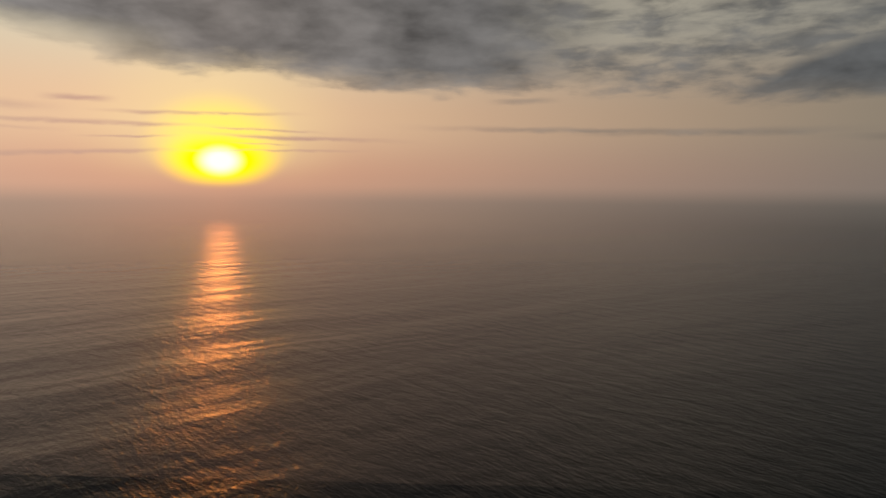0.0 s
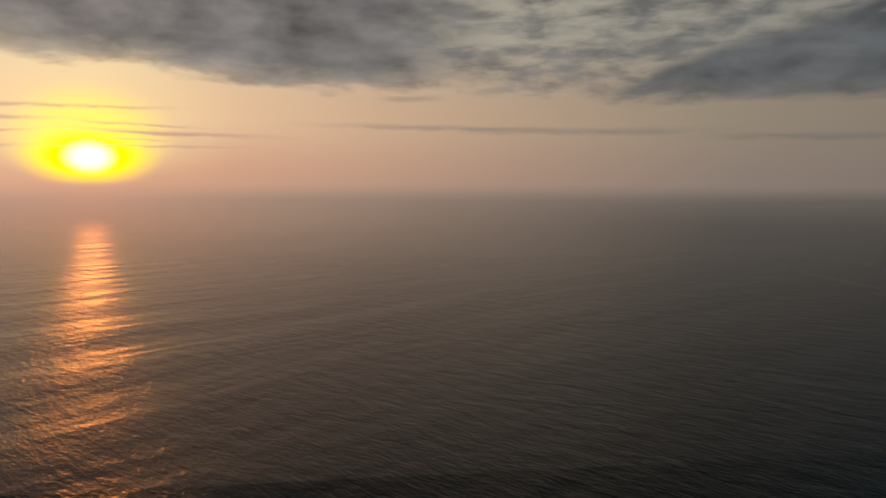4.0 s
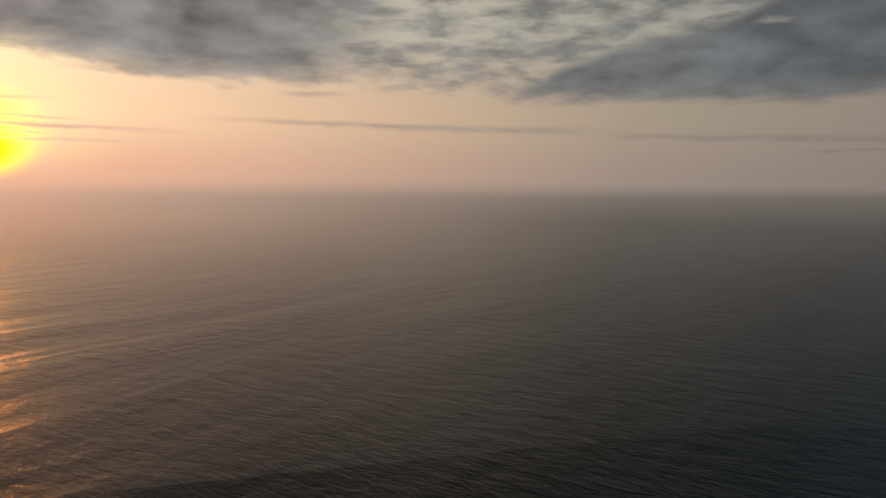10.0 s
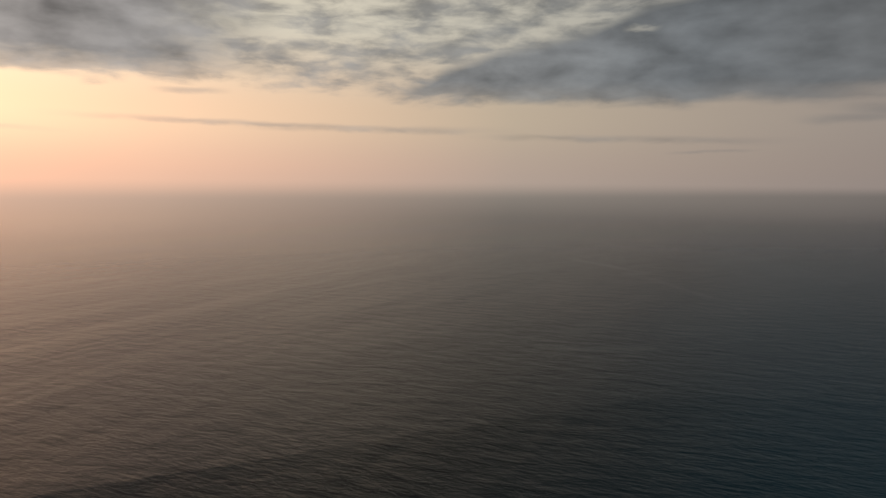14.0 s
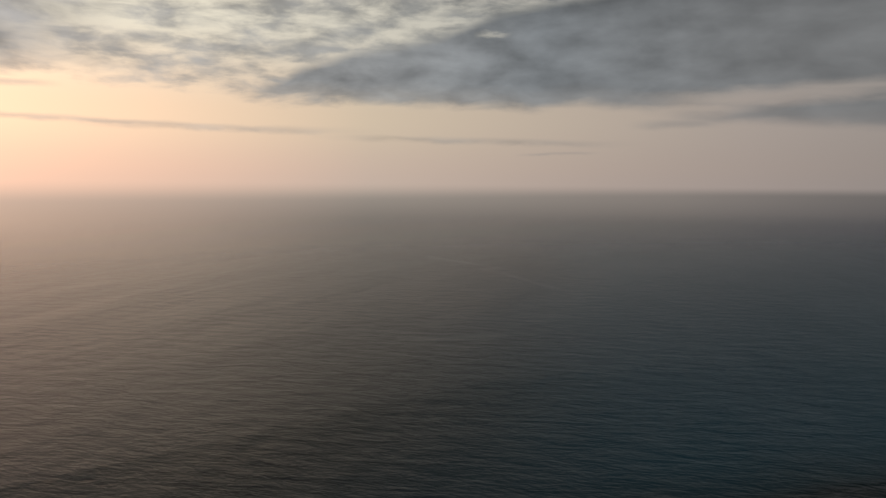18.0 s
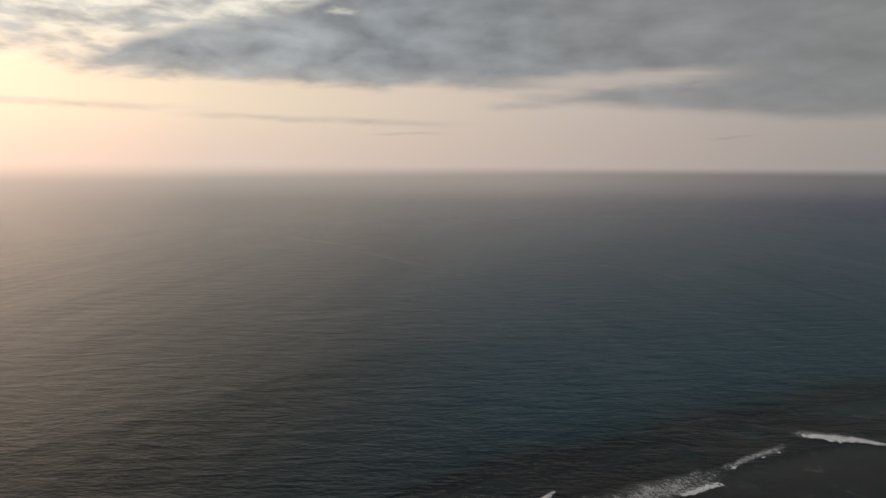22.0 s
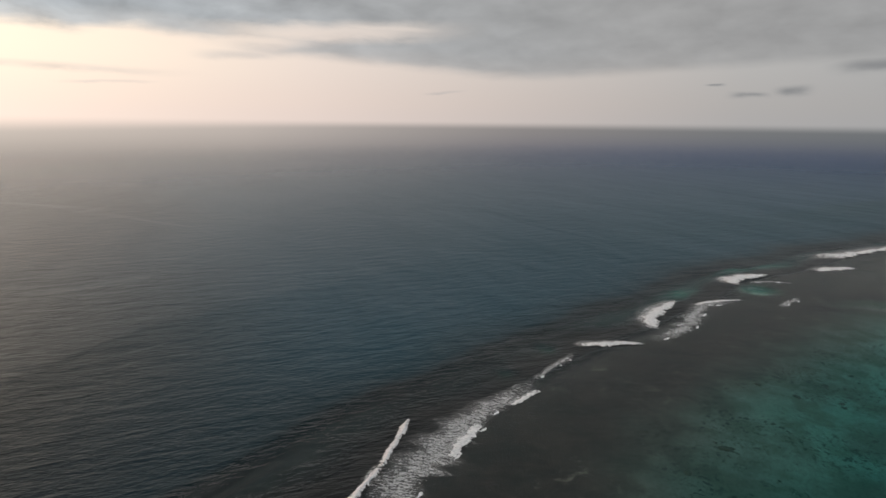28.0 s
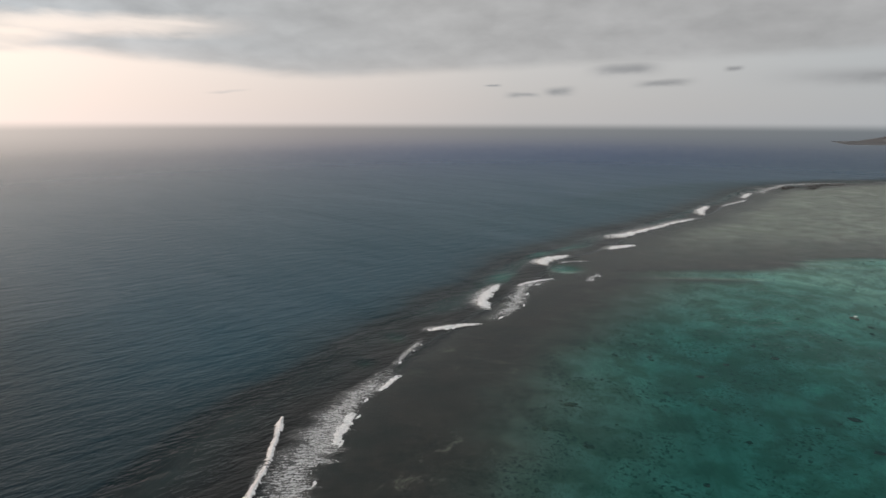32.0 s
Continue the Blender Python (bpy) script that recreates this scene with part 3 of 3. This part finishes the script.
def spent(line, widths, seed, label):
    """Foam left on the water: a torn sheet and a row of small brighter lips along its landward edge."""
    root = tagged(new("foam_patch"), label, "foam", "foam patches on the reef")
    part("foam_sheet", strip_mesh("foam_sheet", line, widths, .08, seed, LACE, 0, .8, 15), root)
    r = random.Random(seed)
    for (x0, y0), (x1, y1), w in zip(line[:-1], line[1:], widths):
        d = math.hypot(x1 - x0, y1 - y0)
        nx_, ny_ = (y1 - y0) / d, -(x1 - x0) / d
        if ny_ > 0:
            nx_, ny_ = -nx_, -ny_
        a0 = r.uniform(.05, .5)
        a1 = a0 + r.uniform(.15, .35)
        k = w * r.uniform(.34, .46)
        lip = [(x0 + (x1 - x0) * q + nx_ * k, y0 + (y1 - y0) * q + ny_ * k) for q in (a0, (a0 + a1) / 2, a1)]
        part("foam_lip", strip_mesh("foam_lip", lip, [.4, 1.9, .4], .2, seed + int(a0 * 100), FOAM, .3, .5, 7), root, "small bright lip of foam")
    return root


breaker([(-75, 221), (-55, 222), (-42, 223), (-35, 223.2), (-30, 223.5), (-24, 223.5), (-20, 223.5)], [3.2, 2.6, 3.4, 2.4, 3.4, 2.4, 2.8], 1.3, 11, "long narrow white wave breaking outside the reef flat", .5)
breaker([(-25, 223.4), (-14, 224.2), (-3, 225.8)], [2.4, 3.0, 2.2], 1.1, 31, "thin beaded crest of a wave starting to break", 0)
breaker([(-8, 225.3), (0, 226.4), (9, 227.2)], [2.2, 4.0, .8], 1.2, 32, "small bright crest at the end of a breaking wave", 0)
spent([(-75, 211), (-40, 215), (-15, 215), (3, 211), (20, 207), (38, 202), (58, 192)], [14, 20, 24, 20, 16, 13, 8], 12, "torn white foam washing over the reef edge")
breaker([(-14, 206), (0, 205), (13, 204)], [3, 6, 4], .4, 33, "white front of foam spilling on to the reef flat", .8)
breaker([(30, 197), (40, 193), (48, 189)], [2, 4, 2], .35, 34, "small white front of foam on the reef flat", 1.2)
spent([(58, 194), (72, 190), (84, 186), (95, 183)], [4, 5, 5, 3], 13, "scraps of white foam at the reef edge")
breaker([(107, 183), (114, 171), (119, 153)], [5, 8, 3], .6, 14, "white bar of foam on the dark reef flat", .8)
breaker([(143, 150), (158, 153), (180, 150), (206, 139)], [5, 11, 12, 3], 1.2, 15, "bright solid white breaking wave", .7)
spent([(124, 151), (146, 138), (172, 133), (200, 126), (220, 104)], [7, 15, 16, 11, 5], 16, "streaks of foam behind a breaking wave")
breaker([(198, 131), (210, 120), (221, 103)], [4, 4.5, 2.5], .5, 17, "narrow white wave running over the reef", .8)
breaker([(258, 104), (272, 107), (285, 96), (300, 80)], [5, 16, 17, 5], 1.2, 18, "white crescent-shaped breaking wave", .5)
spent([(212, 85), (224, 79), (238, 72)], [6, 8, 4], 19, "pale patch of foam inside the reef pass")
spent([(270, 96), (277, 82), (277, 67)], [4, 4, 2], 29, "thin streak of foam behind a crescent wave")
breaker([(372, 40), (388, 25), (400, 12), (430, -16), (470, -52), (512, -92)], [6, 24, 15, 9, 9, 6], 1.3, 20, "long white wave along the far reef edge", .6)
breaker([(324, 48), (336, 36), (343, 18)], [6, 16, 10], .7, 21, "short white wave in the reef pass", .6)
breaker([(526, -98), (565, -110), (614, -138)], [8, 14, 10], 1.3, 22, "bright white wave far along the reef", .6)
breaker([(612, -152), (632, -171), (677, -210)], [5, 6, 4], .8, 23, "thin white wave far along the reef", .8)
breaker([(700, -215), (740, -236), (766, -251)], [8, 12, 8], 1.1, 24, "white wave near the exposed rocks", .6)
spent([(745, -248), (820, -296), (900, -362), (932, -430), (935, -490)], [18, 22, 18, 18, 12], 25, "foam washing round the exposed rocks")


# ---------------------------------------------------------------- exposed rocks, headland
def lump_mesh(name, size, seed, mat, rough=.35):
    """A squat uneven lump standing on z 0."""
    bm = bmesh.new()
    bmesh.ops.create_icosphere(bm, subdivisions=3, radius=1)
    off = Vector((seed * 7.3, seed * 3.1, 0))
    for v in bm.verts:
        q = v.co.copy()
        k = 1 + rough * noise.noise(q * 1.3 + off) + rough * .5 * noise.noise(q * 3.1 + off)
        v.co = Vector((q.x * k * size[0], q.y * k * size[1], max(q.z, -.3) * k * size[2]))
    me = bpy.data.meshes.new(name)
    bm.to_mesh(me)
    bm.free()
    me.materials.append(mat)
    return me


rng = random.Random(4)
for k in range(30):
    u = (k + rng.uniform(-.4, .4)) / 29
    x, y = 838 + 74 * u + rng.uniform(-5, 9), -330 - 128 * u + rng.uniform(-10, 5)
    if k % 7 == 6:
        x, y = x - rng.uniform(12, 30), y - rng.uniform(5, 20)
    big = rng.random() < .55
    ob = new("rock", lump_mesh("rock", (rng.uniform(4, 9) if big else rng.uniform(2, 4), rng.uniform(2.5, 5) if big else rng.uniform(1.5, 3), rng.uniform(1.2, 2.6) if big else rng.uniform(.7, 1.3)), k + 1, BLACK_ROCK, rough=.55))
    ob.matrix_world = pose(x, y, -.35, 0, 0, rng.uniform(-90, -30))
    tagged(ob, "large black wet reef rock standing out of the water" if big else "small black wet reef rock awash in foam", "rock", "exposed reef rocks")

me, X, Y = grid_mesh("headland", np.arange(0, 1800, 14), np.arange(0, 700, 12),
                     lambda x, y: -2 + 46 * smooth(x + 70 * lumps(x, y, 160, 41), 10, 420) * smooth(y + 30 * lumps(x, y, 90, 42), 20, 260) * smooth(700 - y, 0, 200) * (1 + .25 * lumps(x, y, 120, 43)), SCRUB)
land = tagged(new("backdrop", me), "low dark headland across the water", "headland", kind="structure")
land.matrix_world = pose(3010, -1650, 0, 0, 0, -112)


# ---------------------------------------------------------------- coral heads on the lagoon floor
shapes = [lump_mesh("coral_head", (1, 1, .55), 60 + k, CORAL, rough=.5) for k in range(5)]
rng = random.Random(9)
made = 0
while made < 130:
    x, y = rng.uniform(-45, 330), rng.uniform(-170, 165)
    s_ = float(crest_distance(np.array([x]), np.array([y]))[0])
    if s_ > -62 or rng.random() > .35 + .65 * (noise.noise((x * .02, y * .02, 3)) > -.05):
        continue
    z = float(bed_height(np.array([x]), np.array([y]))[0][0])
    if z > -.9:
        continue
    ob = new("coral_head", shapes[made % 5])
    k = rng.choice((.5, .6, .8, .9, 1.1, 1.5))
    ob.matrix_world = pose(x, y, z - .05, 0, 0, rng.uniform(0, 360)) @ Matrix.Diagonal((k * rng.uniform(.8, 1.8), k, k * .8, 1))
    tagged(ob, "dark coral head on the sandy lagoon floor", "coral", "coral heads in the lagoon")
    made += 1


# ---------------------------------------------------------------- small boat at anchor in the lagoon
HULL = plain_material("dark_boat_paint", (.03, .035, .04), (.06, .065, .07), 3, .4, .05)
CANVAS = plain_material("pale_canvas", (.55, .56, .56), (.68, .68, .67), 5, .8, .1)
METAL = plain_material("grey_metal", (.25, .25, .26), (.35, .35, .35), 8, .35, .05, 1.0)


def bm_part(name, bm, mat, parent, label=""):
    me = bpy.data.meshes.new(name)
    bm.to_mesh(me)
    bm.free()
    me.materials.append(mat)
    return part(name, me, parent, label)


def box_bm(cx, cy, cz, sx, sy, sz, bevel=.02):
    bm = bmesh.new()
    bmesh.ops.create_cube(bm, size=1)
    bmesh.ops.scale(bm, vec=(sx, sy, sz), verts=bm.verts)
    bmesh.ops.bevel(bm, geom=bm.edges[:], offset=bevel, segments=2, affect="EDGES")
    bmesh.ops.translate(bm, vec=(cx, cy, cz), verts=bm.verts)
    return bm


def build_boat():
    boat = tagged(new("boat"), "small dark open boat with a pale canvas roof", "boat")
    bm = bmesh.new()
    rings = []
    stations = [(-2.3, .72, .62), (-1.6, .85, .6), (0, .95, .6), (1.2, .82, .66), (2.1, .42, .8), (2.6, .06, .95)]
    for inner in (0, 1):
        for x, w, top in stations:
            q = .08 * inner
            w_ = max(w - q, .02)
            rings.append([bm.verts.new((x - (.06 * inner if x > 2 else -.06 * inner if x < -2 else 0), yy, zz)) for yy, zz in
                          ((-w_, top), (-w_ * .92, .12 + q), (-w_ * .5, -.16 + q), (0, -.24 + q), (w_ * .5, -.16 + q), (w_ * .92, .12 + q), (w_, top))])
    n = len(stations)
    for base in (0, n):
        for a, b in zip(rings[base:base + n - 1], rings[base + 1:base + n]):
            for i in range(6):
                f = (a[i], b[i], b[i + 1], a[i + 1])
                bm.faces.new(f if base else f[::-1])
    for a, b, c, d in zip(rings[0:n - 1], rings[1:n], rings[n:2 * n - 1], rings[n + 1:2 * n]):
        bm.faces.new((a[0], b[0], d[0], c[0]))
        bm.faces.new((a[6], c[6], d[6], b[6]))
    bm.faces.new(rings[0])
    bm.faces.new(rings[n][::-1])
    bmesh.ops.recalc_face_normals(bm, faces=bm.faces)
    bm_part("hull", bm, HULL, boat, "dark painted hull")
    for x in (-1.2, 0, 1.2):
        bm_part("thwart", box_bm(x, 0, .36, .28, 1.55 if x < 1 else 1.3, .05), CANVAS, boat)
    for x in (-1.1, 0):
        for y in (-.78, .78):
            bm_part("canopy_post", box_bm(x, y, 1.1, .05, .05, 1.1, .01), METAL, boat)
    bm_part("canopy", box_bm(-.55, 0, 1.68, 1.3, 1.6, .09, .04), CANVAS, boat, "pale canvas roof")
    motor = bm_part("outboard_motor", box_bm(-2.5, 0, .72, .34, .36, .5, .06), HULL, boat, "dark outboard motor")
    bm_part("shaft", box_bm(-2.52, 0, .1, .12, .1, .9, .02), METAL, motor)
    return boat


boat = build_boat()
boat.matrix_world = pose(133, -38.5, 0.0, 0, 0, 25)
